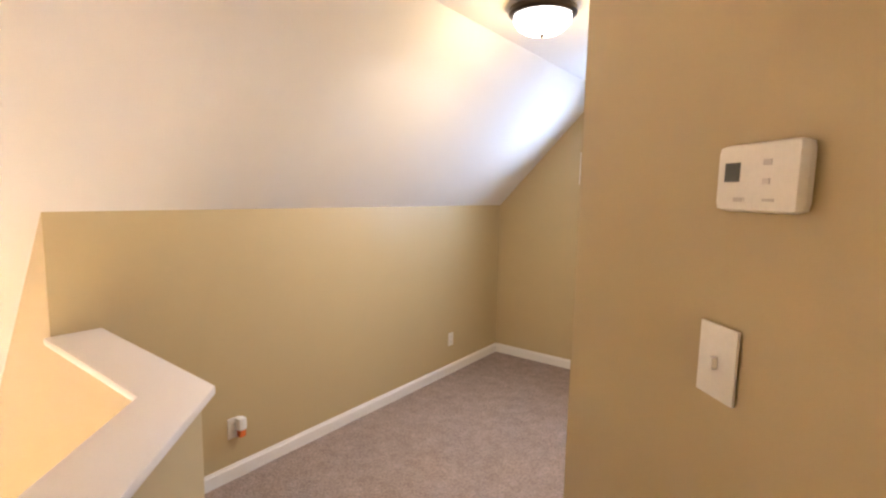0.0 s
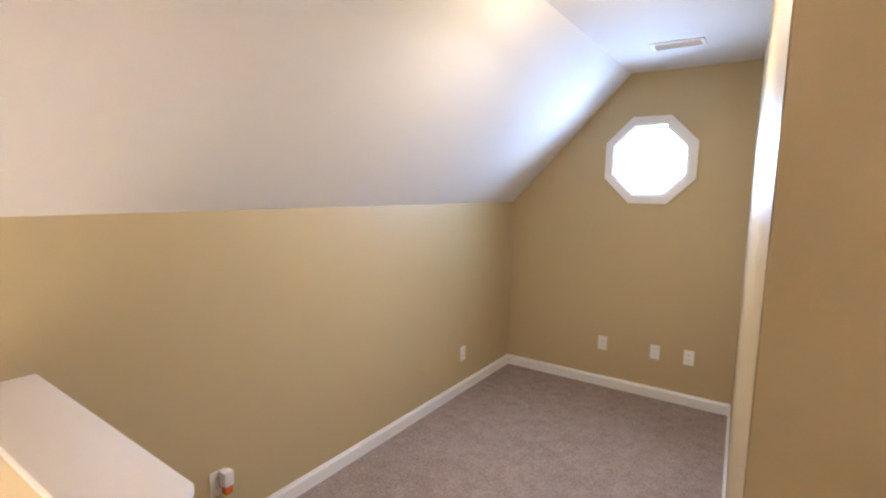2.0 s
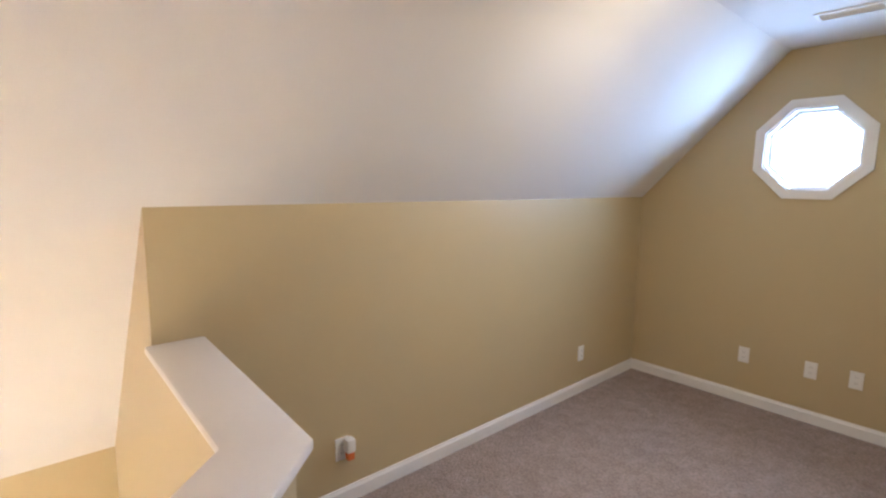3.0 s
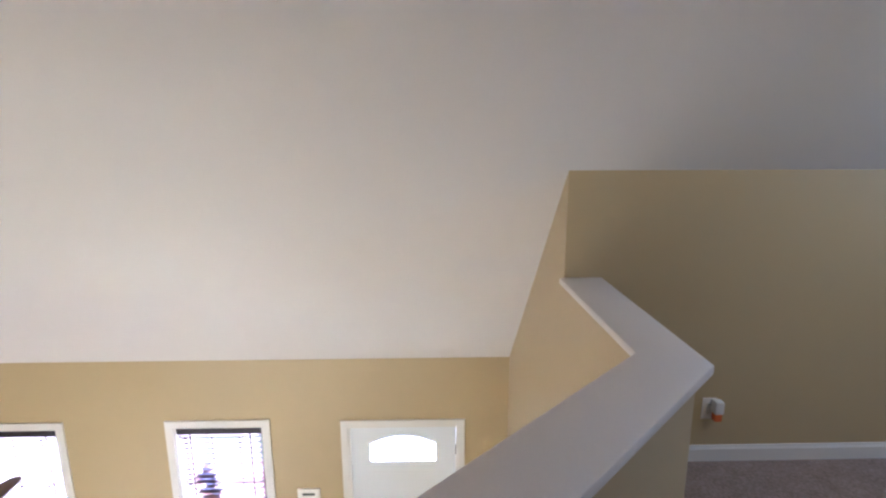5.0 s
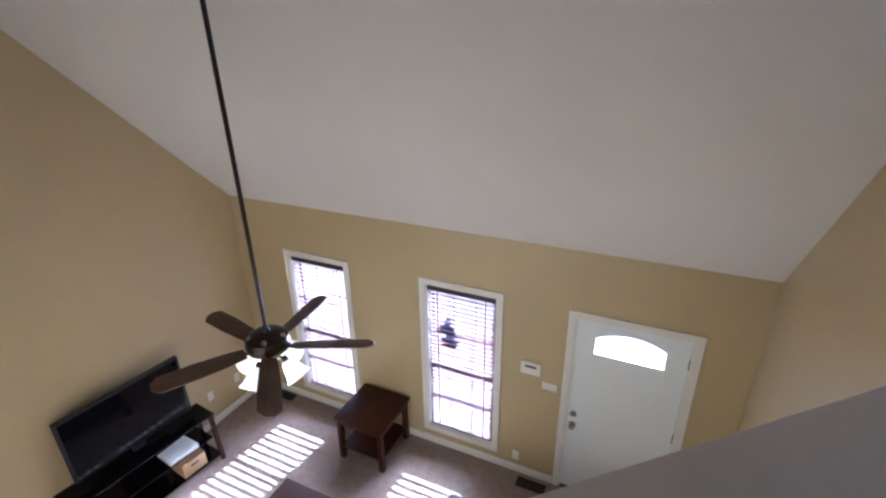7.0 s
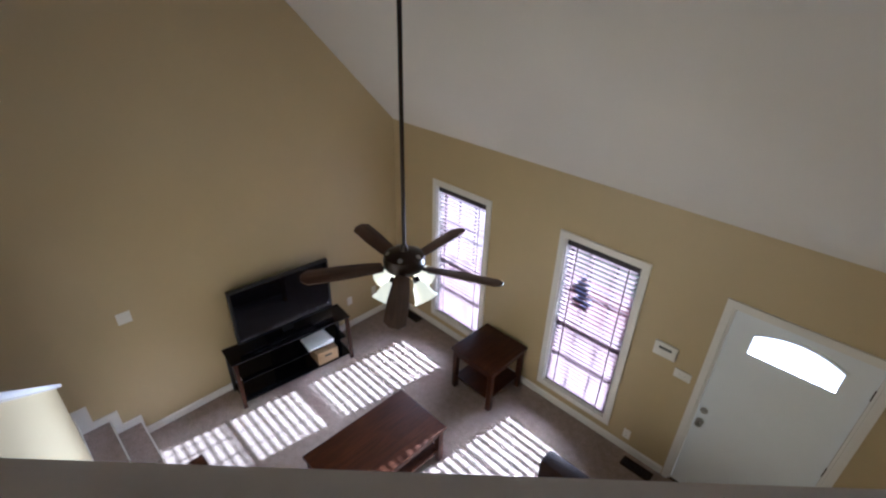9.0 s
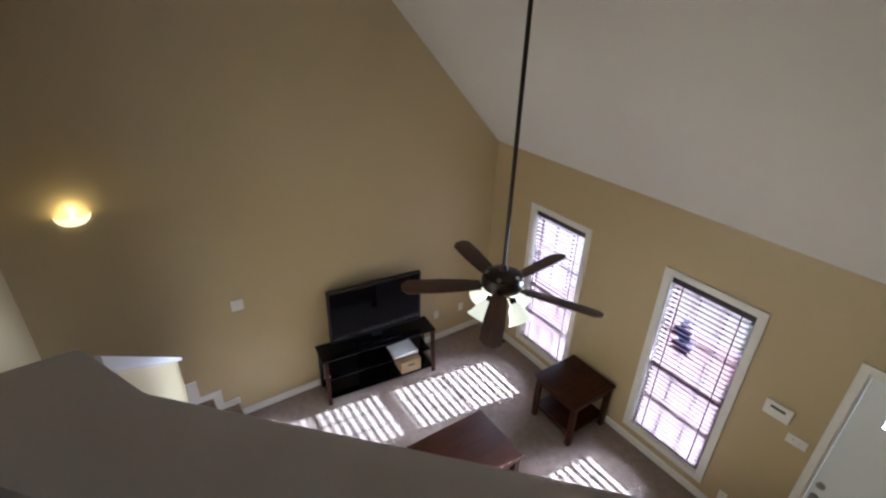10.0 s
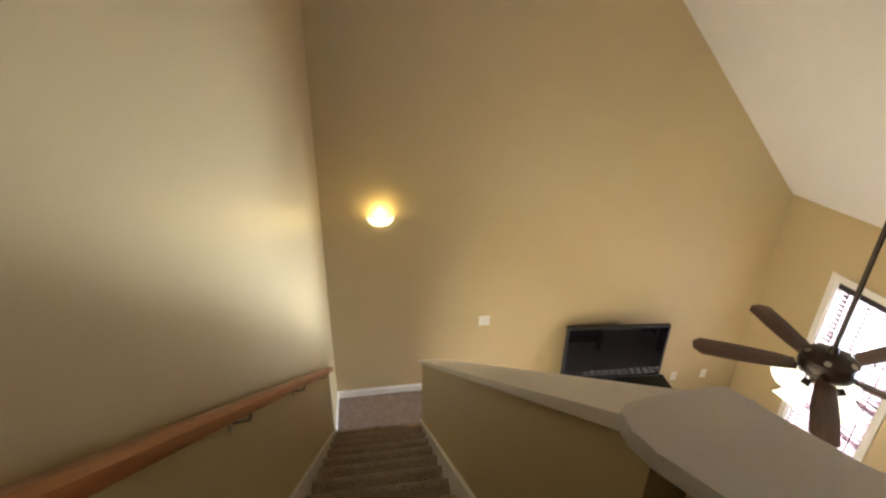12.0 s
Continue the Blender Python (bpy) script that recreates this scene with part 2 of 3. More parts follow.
# ---- other walls ----
bm = prism(B(), [(XW - T, 0.0, 0), (XW - T, 0.0, 2.70), (XW - T, YB, ZC + 0.05), (XW - T, YS - T, ZC + 0.05), (XW - T, YS - T, 0)], (T, 0, 0))
structure(part("wall_west", bm, WALL), "tan painted gable wall rising two storeys", "wall")
structure(slab("wall_stair", WALL, XW, YS - T, 0, 1.35, YS, ZC), "tan painted tall wall beside the stairs", "wall")
structure(part("wall_diagonal", prism(B(), [(1.35, YS - T, ZL), (1.415, YS, ZL), (2.698, -3.507, ZL), (2.699, -3.69, ZL), (1.52, YS - T, ZL)], (0, 0, ZC - ZL), 0.006), WALL), "tan painted diagonal wall with thermostat", "wall")
structure(part("wall_nook", prism(B(), [(2.70, -3.505, ZL), (XO, YN, ZL), (XO, YN - 0.3, ZL), (2.70, -3.655, ZL)], (0, 0, ZC - ZL)), WALL), "tan painted side wall of the loft nook", "wall")
structure(part("wall_knee", prism(B(), [(XE + 0.13, YK, ZL - 0.2), (XO, YK, ZL - 0.2), (XO, YK + 0.12, ZL - 0.2), (XE + 0.13, YK + 0.12, ZL - 0.2)], (0, 0, ZK - 0.1 - ZL + 0.2)), WALL), "tan painted knee wall under the sloped ceiling", "wall")
# knee wall's top wedge follows the slope
bm = prism(B(), [(XE + 0.13, YK, ZK - 0.1), (XE + 0.13, YK, slope_z(YK) + 0.02), (XE + 0.13, YK + 0.12, slope_z(YK + 0.12) + 0.02), (XE + 0.13, YK + 0.12, ZK - 0.1)], (XO - XE - 0.13, 0, 0))
structure(part("wall_knee_top", bm, WALL), "tan painted top of the knee wall", "wall")
bm = prism(B(), [(XE, 0.0, 0), (XE, 0.0, slope_z(0) + 0.02), (XE, YK, slope_z(YK) + 0.02), (XE, YK, 0)], (0.13, 0, 0))
structure(part("wall_east", bm, WALL), "tan painted wall beside the entry door", "wall")

# octagon wall: a flat ring of quads round the hole, pushed to thickness
OY, OZ, OR = -2.690, 4.625, 0.280
bm = B()
hole = [(OY + OR / math.cos(math.pi / 8) * math.cos(math.pi / 8 + k * math.pi / 4), OZ + OR / math.cos(math.pi / 8) * math.sin(math.pi / 8 + k * math.pi / 4)) for k in range(8)]
y0, y1, z0, z1 = YN - 0.3, YK + 0.12, ZL - 0.2, ZC + 0.05


def rim(k):
    a = math.pi / 8 + k * math.pi / 4
    c, s = math.cos(a), math.sin(a)
    ts = []
    if c > 0: ts.append((y1 - OY) / c)
    if c < 0: ts.append((y0 - OY) / c)
    if s > 0: ts.append((z1 - OZ) / s)
    if s < 0: ts.append((z0 - OZ) / s)
    t = min(ts)
    return (OY + c * t, OZ + s * t)


outer = [rim(k) for k in range(8)]
for k in range(8):
    j = (k + 1) % 8
    poly = [hole[k], outer[k]]
    a, b = outer[k], outer[j]
    if abs(a[0] - b[0]) > 1e-5 and abs(a[1] - b[1]) > 1e-5:
        cy = y1 if max(a[0], b[0]) > y1 - 1e-5 else y0
        cz = z1 if max(a[1], b[1]) > z1 - 1e-5 else z0
        poly.append((cy, cz))
    poly += [outer[j], hole[j]]
    prism(bm, [(XO, p[0], p[1]) for p in poly], (T, 0, 0))
bmesh.ops.remove_doubles(bm, verts=bm.verts[:], dist=0.0005)
structure(part("wall_octagon", bm, WALL), "tan painted gable wall with octagonal window", "wall")

# ---- ceilings ----
bm = prism(B(), [(XW - T, 0.1, slope_z(0.1)), (XW - T, YB, ZC), (XW - T, YB, ZC + 0.17), (XW - T, 0.1, slope_z(0.1) + 0.17)], (XO + T - XW + T, 0, 0))
structure(part("ceiling_slope", bm, CEIL), "white painted steeply sloped ceiling", "ceiling")
structure(slab("ceiling_flat", CEIL, XW - T, YS - T, ZC, XO + T, YB, ZC + 0.15), "white painted flat ceiling", "ceiling")

# ---- guard walls of the loft and stairs ----
OUT = [(XE, YK), (XE, -2.452), (0.36, -3.95)]
INN = [(XE + 0.13, YK), (XE + 0.125, -2.525), (0.44, -4.06)]
structure(part("wall_guard", prism(B(), [(x, y, 0) for x, y in OUT + INN[::-1]], (0, 0, ZCAP - 0.03)), WALL), "tan painted half wall guarding the loft edge", "wall")
SX0, SX1 = -2.70, 0.34         # sloped half wall
SZ0, SZ1 = 1.50, ZCAP
bm = prism(B(), [(SX0, -4.0, 0), (SX0, -4.0, SZ0 - 0.03), (SX1, -4.0, SZ1 - 0.03), (SX1 + 0.05, -4.0, SZ1 - 0.03), (SX1 + 0.05, -4.0, 0)], (0, 0.12, 0))


def skew(bm):
    """The stair half wall runs a little askew to the stair wall."""
    for v in bm.verts:
        v.co.y += 0.03 - 0.10 * (v.co.x - SX0) / (SX1 - SX0)
    return bm


skew(bm)
structure(part("wall_stair_guard", bm, WALL), "tan painted sloping half wall beside the stairs", "wall")


def cap_piece(name, pts, label):
    bm = prism(B(), pts, (0, 0, 0.032), 0.011)
    return structure(part(name, bm, CAPP, smooth=True), label, "trim")


cap_piece("trim_guard_cap", [(1.974, YK + 0.002, ZCAP - 0.03), (1.974, -2.443, ZCAP - 0.03), (0.47, -3.872, ZCAP - 0.03), (0.325, -3.938, ZCAP - 0.03), (0.332, -4.055, ZCAP - 0.03), (0.338, -4.09, ZCAP - 0.03), (0.352, -4.104, ZCAP - 0.03), (0.385, -4.106, ZCAP - 0.03), (0.42, -4.095, ZCAP - 0.03), (0.49, -4.055, ZCAP - 0.03), (1.50, -3.185, ZCAP - 0.03), (2.166, -2.541, ZCAP - 0.03), (2.186, YK + 0.002, ZCAP - 0.03)], "off-white painted flat cap on the loft half wall")
bm = prism(B(), [(SX0 - 0.03, -4.03, SZ0 - 0.03 - 0.022), (SX1 + 0.02, -4.03, SZ1 - 0.03 + 0.0), (SX1 + 0.02, -4.03, SZ1 + 0.001), (SX0 - 0.03, -4.03, SZ0 - 0.02)], (0, 0.185, 0), 0.006)
structure(part("trim_stair_cap", skew(bm), CAPP, smooth=True), "off-white painted sloping cap on the stair half wall", "trim")


# ---- baseboards ----
def baseboard(name, a, b, z, out, h=0.088, t=0.014):
    """Moulded board along the line a to b, standing off the wall in the direction out."""
    a, b, o = Vector((*a, z)), Vector((*b, z)), Vector((*out, 0)).normalized()
    prof = [(0, 0), (t, 0), (t, h * 0.78), (t * 0.55, h * 0.9), (t * 0.4, h), (0, h)]
    bm = prism(B(), [a + o * u + Vector((0, 0, v)) for u, v in prof], b - a)
    return structure(part(name, bm, TRIM), "white moulded baseboard", "baseboard")


baseboard("baseboard", (XE + 0.13, YK), (XO, YK), ZL, (0, -1))
baseboard("baseboard", (XO, YK - 0.014), (XO, YN), ZL, (-1, 0))
baseboard("baseboard", (2.70, -3.505), (XO - 0.014, YN), ZL, (0, 1))
baseboard("baseboard", (1.43, YS + 0.015), (2.69, -3.505), ZL, (-1, 1))
baseboard("baseboard", (0.06, YS), (1.41, YS), ZL, (0, 1))
baseboard("baseboard", (XE + 0.128, YK - 0.014), (XE + 0.124, -2.53), ZL, (1, 0))
baseboard("baseboard", (XE + 0.12, -2.53), (0.46, -4.055), ZL, (0.68, -0.73))
baseboard("baseboard", (XW, -3.40), (XW, -0.014), 0, (1, 0))
baseboard("baseboard", (XW, 0), (W1[0] + 0.2, 0), 0, (0, -1))
baseboard("baseboard", (W1[0] + 0.2, 0), (0.545, 0), 0, (0, -1))
baseboard("baseboard", (1.64, 0), (XE, 0), 0, (0, -1))
baseboard("baseboard", (XE, -0.014), (XE, -2.45), 0, (-1, 0))

# ---- stairs ----
LZ = 0.58                       # landing
NR = 12
RISE, RUN = (ZL - LZ) / NR, 0.245
SXB = -2.70


def tread(bm, along, lo, hi, z0, z1, a0, a1):
    """One carpeted step with a rounded nose at a0."""
    n = 0.036
    prof = [(a0, z0), (a0, z1 - 0.045), (a0 - n * 0.7, z1 - 0.036), (a0 - n, z1 - 0.018), (a0 - n * 0.9, z1 - 0.004), (a0 - n * 0.4, z1 + 0.007), (a0 + 0.012, z1 + 0.009), (a0 + 0.04, z1 + 0.002), (a0 + 0.055, z1 - 0.002), (a1, z1 - 0.004), (a1, z0)]
    if along == "x":
        return prism(bm, [(a, lo, z) for a, z in prof], (0, hi - lo, 0))
    return prism(bm, [(lo, -a, z) for a, z in prof], (hi - lo, 0, 0))


stairs = thing("staircase", "taupe carpeted stairs climbing to the loft", "stairs", kind="structure")
for i in range(NR - 1):
    part("step", tread(B(), "x", YS + 0.02, -3.99, 0 if i < 3 else LZ + RISE * (i - 2), LZ + RISE * (i + 1), SXB + RUN * i, SXB + RUN * (i + 1) + 0.005), CARPET, stairs)
part("step", tread(B(), "x", YS + 0.02, -3.99, ZL - 0.24, ZL + 0.002, SXB + RUN * 11, SXB + RUN * 11 + 0.06), CARPET, stairs)
part("landing", box(B(), XW, YS, 0, SXB + 0.01, -3.87, LZ), CARPET, stairs, "taupe carpeted landing")
for i in range(2):
    z = LZ / 3 * (2 - i)
    yy = -3.87 + 0.23 * i
    part("step", box(B(), XW + 0.014, yy, 0, -2.76, yy + 0.23, z, 0.008), CARPET, stairs)
    part("riser_board", box(B(), XW + 0.014, yy + 0.23, 0, -2.76, yy + 0.245, z + 0.004), TRIM, stairs, "white riser board")
part("riser_board", box(B(), XW + 0.014, -3.87, 0.39, -2.70, -3.857, LZ + 0.004), TRIM, stairs, "white riser board")
# skirt boards along the flight
for y0_, y1_ in ((YS, YS + 0.018), (-4.018, -4.0)):
    s = RISE / RUN
    p = [(SXB - 0.04, LZ + 0.0), (SXB - 0.04, LZ + 0.19), (0.0, ZL + 0.185), (0.06, ZL + 0.088), (0.06, ZL - 0.1), (SXB + 0.1, LZ - 0.1)]
    bm = prism(B(), [(x, y0_, z) for x, z in p], (0, y1_ - y0_, 0))
    part("skirt_board", skew(bm) if y0_ > YS + 0.1 else bm, TRIM, stairs, "white skirt board")
baseboard("baseboard", (XW + 0.014, YS), (SXB - 0.04, YS), LZ, (0, 1))
baseboard("baseboard", (XW, YS), (XW, -3.86), LZ, (1, 0))
# stepped board on the gable wall beside the lower steps
bm = prism(B(), [(XW, -3.86, 0), (XW, -3.86, LZ + 0.088), (XW, -3.75, LZ + 0.088), (XW, -3.75, LZ / 3 * 2 + 0.075), (XW, -3.55, LZ / 3 * 2 + 0.075), (XW, -3.55, LZ / 3 + 0.08), (XW, -3.385, LZ / 3 + 0.08), (XW, -3.385, 0)], (0.014, 0, 0))
structure(part("trim_step_board", bm, TRIM), "white stepped skirt board on the gable wall", "trim")
structure(slab("wall_lower_flight", WALL, SXB, -3.88, 0, SXB + 0.10, -3.86, LZ + 0.2), "tan painted end of the stair half wall", "wall")

# ---- windows ----
def bar(bm, x0, x1, z0, z1, y0, y1):
    return box(bm, x0, y0, z0, x1, y1, z1)


def frame_bars(bm, x0, x1, z0, z1, w, y0, y1, bottom=None):
    bottom = w if bottom is None else bottom
    box(bm, x0, y0, z0, x0 + w, y1, z1)
    box(bm, x1 - w, y0, z0, x1, y1, z1)
    box(bm, x0 + w, y0, z1 - w, x1 - w, y1, z1)
    box(bm, x0 + w, y0, z0, x1 - w, y1, z0 + bottom)
    return bm


def window(name, x0, x1, label, bunch):
    w = thing(name, label, "window", kind="structure")
    c = 0.064
    part("casing", frame_bars(B(), x0 - c, x1 + c, WZ0 - c, WZ1 + c, c, -0.018, -0.001), TRIM, w)
    part("jamb", frame_bars(B(), x0, x1, WZ0, WZ1, 0.012, 0.0, 0.149), TRIM, w)
    zm = 1.09
    for z0, z1, y in ((WZ0 + 0.012, zm + 0.02, 0.085), (zm - 0.02, WZ1 - 0.012, 0.115)):
        part("sash", frame_bars(B(), x0 + 0.012, x1 - 0.012, z0, z1, 0.034, y, y + 0.028), SASH, w, "dark window sash")
        bm = B()
        ww = (x1 - x0 - 0.024) / 3
        for k in (1, 2):
            xm = x0 + 0.012 + ww * k
            box(bm, xm - 0.009, y + 0.006, z0 + 0.03, xm + 0.009, y + 0.022, z1 - 0.03)
        box(bm, x0 + 0.04, y + 0.007, (z0 + z1) / 2 - 0.013, x1 - 0.04, y + 0.021, (z0 + z1) / 2 + 0.013)
        part("muntin_grid", bm, SASH, w, "dark thin muntins")
        g = part("pane", box(B(), x0 + 0.04, y + 0.012, z0 + 0.03, x1 - 0.04, y + 0.016, z1 - 0.03), DIMMING, w, "glass pane, tint added to dim the view outside")
        g.visible_shadow = False
    blind = thing("window_blind", "dusty rose slat blind, valance coloured as backlit, lowered, slats open", "blind", group="window blinds")
    # valance darkened by colour, as if seen against the daylight
    part("headrail", box(B(), x0 + 0.014, 0.012, WZ1 - 0.075, x1 - 0.014, 0.07, WZ1 - 0.014, 0.004), HEAD, blind, "headrail valance, coloured dark for its backlit shade")
    part("bottom_rail", box(B(), x0 + 0.02, 0.02, WZ0 + 0.014, x1 - 0.02, 0.066, WZ0 + 0.03, 0.003), SLAT, blind)
    first = None
    z, k = WZ0 + 0.055, 0
    while z < WZ1 - 0.08:
        if first is None:
            first = part("slat", box(B(), x0 + 0.018, -0.022, -0.0013, x1 - 0.018, 0.022, 0.0013), SLAT, blind)
            s = first
        else:
            s = new("slat", first.data)
            s.parent = blind
        s.matrix_basis = pose(0, 0.046, z, 3 + 0.5 * math.sin(k * 1.7))
        z += 0.050
        k += 1
    for f in (0.16, 0.84):
        xx = x0 + (x1 - x0) * f
        part("ladder_tape", box(B(), xx - 0.0055, 0.0215, WZ0 + 0.03, xx + 0.0055, 0.0225, WZ1 - 0.07), SLAT, blind)
    return w


window("window_1", *W1, "tall sash window with dark muntins and white casing", 0)
window("window_2", *W2, "tall sash window with dark muntins and white casing", 1)

# jagged decal on the second window's glass
bm = prism(B(), [(-0.66, 0.078, 1.71), (-0.60, 0.078, 1.62), (-0.56, 0.078, 1.60), (-0.58, 0.078, 1.55), (-0.54, 0.078, 1.53), (-0.60, 0.078, 1.49), (-0.53, 0.078, 1.45), (-0.53, 0.078, 1.38), (-0.60, 0.078, 1.34), (-0.72, 0.078, 1.37), (-0.74, 0.078, 1.43), (-0.66, 0.078, 1.47), (-0.75, 0.078, 1.51), (-0.75, 0.078, 1.58), (-0.69, 0.078, 1.62)], (0, 0.003, 0))
tagged(part("window_decal", bm, DECAL), "slate blue jagged decal on the window glass", "decal")

# octagon window
ow = thing("window_3", "octagonal window with white casing", "window", kind="structure")


def octagon(r, x):
    R = r / math.cos(math.pi / 8)
    return [Vector((x, OY + R * math.cos(math.pi / 8 + k * math.pi / 4), OZ + R * math.sin(math.pi / 8 + k * math.pi / 4))) for k in range(8)]


def octo_ring(bm, r0, r1, x0, x1):
    a, b, c, d = [[bm.verts.new(p) for p in octagon(r, x)] for r, x in ((r0, x0), (r1, x0), (r1, x1), (r0, x1))]
    for k in range(8):
        j = (k + 1) % 8
        for p, q in ((a, b), (b, c), (c, d), (d, a)):
            bm.faces.new((p[k], p[j], q[j], q[k]))
    return bm


part("casing", octo_ring(B(), 0.274, 0.332, XO - 0.018, XO - 0.0005), TRIM, ow)
part("jamb", octo_ring(B(), 0.262, 0.2795, XO + 0.0, XO + 0.148), TRIM, ow)
part("sash", octo_ring(B(), 0.243, 0.263, XO + 0.07, XO + 0.10), TRIM, ow)
g = part("pane", prism(B(), octagon(0.245, XO + 0.083), (0.005, 0, 0)), GLASS, ow)
g.visible_shadow = False

part("sash_bar", box(B(), XO + 0.074, OY - 0.247, OZ - 0.045, XO + 0.082, OY + 0.247, OZ - 0.033), TRIM, ow, "thin white sash bar")

# ---- entry door ----
door = thing("door_1", "white painted entry door, closed, with arched light", "door", kind="structure")
c = 0.057
bm = B()
box(bm, D0 - c, -0.018, 0, D0, -0.001, DZ + c)
box(bm, D1, -0.018, 0, D1 + c, -0.001, DZ + c)
box(bm, D0, -0.018, DZ, D1, -0.001, DZ + c)
part("casing", bm, TRIM, door)
bm = B()
box(bm, D0, 0.0, 0, D0 + 0.018, 0.148, DZ)
box(bm, D1 - 0.018, 0.0, 0, D1, 0.148, DZ)
box(bm, D0 + 0.018, 0.0, DZ - 0.018, D1 - 0.018, 0.148, DZ)
part("jamb", bm, TRIM, door)
dx0, dx1, dy0, dy1 = D0 + 0.021, D1 - 0.021, 0.02, 0.064
lx0, lx1, lz0, lz1, rise = 0.80, 1.372, 1.70, 1.865, 0.075
NA = 12
arch = [(lx0 + (lx1 - lx0) * i / NA, lz1 + rise * (1 - (2 * i / NA - 1) ** 2)) for i in range(NA + 1)]
bm = B()
box(bm, dx0, dy0, 0.012, dx1, dy1, lz0)
box(bm, dx0, dy0, lz0, lx0, dy1, DZ - 0.021)
box(bm, lx1, dy0, lz0, dx1, dy1, DZ - 0.021)
for (xa, za), (xb, zb) in zip(arch, arch[1:]):
    prism(bm, [(xa, dy0, za), (xb, dy0, zb), (xb, dy0, DZ - 0.021), (xa, dy0, DZ - 0.021)], (0, dy1 - dy0, 0))
bmesh.ops.remove_doubles(bm, verts=bm.verts[:], dist=0.0004)
leaf = part("door_leaf", bm, DOORP, door)
ring = [(lx0, lz0)] + [(lx1, lz0)] + arch[::-1]
cx, cz = (lx0 + lx1) / 2, (lz0 + lz1) / 2
bm = B()
big = [(cx + (x - cx) * 1.055, cz + (z - cz) * 1.13) for x, z in ring]
va, vb = [[[bm.verts.new((x, y, z)) for x, z in r] for y in (dy0 - 0.008, dy0 - 0.0005)] for r in (ring, big)]
n = len(ring)
for i in range(n):
    j = (i + 1) % n
    bm.faces.new((va[0][i], va[0][j], vb[0][j], vb[0][i]))
    bm.faces.new((vb[0][i], vb[0][j], vb[1][j], vb[1][i]))
    bm.faces.new((va[0][i], va[1][i], va[1][j], va[0][j]))
part("light_frame", bm, DOORP, door)
g = part("pane", prism(B(), [(x, 0.04, z) for x, z in ring], (0, 0.005, 0)), GLASS, door, "arched clear glass light")
g.visible_shadow = False
for z in (0.966, 0.835):
    k = part("door_knob" if z < 0.9 else "deadbolt", lathe(B(), [(0.033, 0), (0.033, 0.008), (0.012, 0.012), (0.011, 0.03), (0.024, 0.038), (0.029, 0.05), (0.024, 0.06), (0.0, 0.064)] if z < 0.9 else [(0.03, 0), (0.03, 0.012), (0.022, 0.02), (0.0, 0.022)], 20, pose(0.683, dy0, z, 90)), NICKEL, door, "nickel hardware", True)
for z in (1.80, 1.0, 0.25):
    part("hinge", tube(B(), (dx1 + 0.005, dy0 - 0.004, z - 0.045), (dx1 + 0.005, dy0 - 0.004, z + 0.045), 0.009), BRONZE, door, "dark metal hinge", True)
part("threshold", box(B(), D0, 0.0, 0.0, D1, 0.148, 0.011), BRONZE, door)

# ---- wall plates ----
def plate(name, label, at, normal, holes="outlet", size=(0.072, 0.117), group=""):
    """A cover plate whose local -y faces the room."""
    yaw = math.degrees(math.atan2(normal[0], -normal[1]))
    t = thing(name, label, "outlet" if holes == "outlet" else "switch", at, yaw, group)
    w, h = size
    part("cover", box(B(), -w / 2, -0.006, -h / 2, w / 2, -0.0005, h / 2, 0.002), PLASTIC, t, smooth=True)
    if holes == "outlet":
        for dz in (-0.021, 0.021):
            part("receptacle", box(B(), -0.016, -0.008, dz - 0.014, 0.016, -0.006, dz + 0.014, 0.001), PLASTIC, t)
            bm = B()
            for sx in (-0.006, 0.006):
                box(bm, sx - 0.001, -0.0086, dz - 0.003, sx + 0.001, -0.0081, dz + 0.006)
            part("slot", bm, LCD, t, "dark slots")
    else:
        n_ = 2 if w > 0.1 else 1
        for i in range(n_):
            xx = (i - (n_ - 1) / 2) * 0.046
            part("toggle", box(B(), xx - 0.005, -0.016, -0.011, xx + 0.005, -0.006, 0.009, 0.002), PLASTIC, t)
    return t


plate("wall_outlet", "white outlet plate on the tan loft wall", (XO, -2.416, 3.12), (-1, 0), group="loft outlets")
plate("wall_outlet", "white outlet plate on the tan loft wall", (XO, -2.827, 3.125), (-1, 0), group="loft outlets")
plate("wall_outlet", "white outlet plate on the tan loft wall", (XO, -3.070, 3.13), (-1, 0), group="loft outlets")
plate("wall_outlet", "white outlet plate on the knee wall", (4.872, YK, 3.07), (0, -1), group="loft outlets")
plate("wall_outlet", "white outlet plate holding a plug-in air freshener", (2.786, YK, 3.05), (0, -1), group="loft outlets")
plate("wall_outlet", "white outlet plate low beside the entry door", (0.146, 0, 0.215), (0, -1))
plate("wall_outlet", "white outlet plate on the gable wall", (XW, -0.834, 0.41), (1, 0), group="gable outlets")
plate("wall_outlet", "white outlet plate on the gable wall", (XW, -0.435, 0.40), (1, 0), group="gable outlets")
plate("light_switch", "white double switch plate on the gable wall", (XW, -3.231, 1.41), (1, 0), "switch", (0.117, 0.117))
plate("light_switch", "white double switch plate beside the entry door", (0.437, 0, 1.215), (0, -1), "switch", (0.145, 0.09))
plate("light_switch", "white switch plate under the thermostat", (2.285, -3.915, 4.118), (-1, 1), "switch", (0.085, 0.122))

fresh = thing("air_freshener", "white plug-in air freshener with orange oil", "air freshener", (2.812, YK - 0.009, 3.035))
part("body", box(B(), -0.024, -0.05, 0.005, 0.024, 0.0, 0.075, 0.012), PLASTIC, fresh, smooth=True)
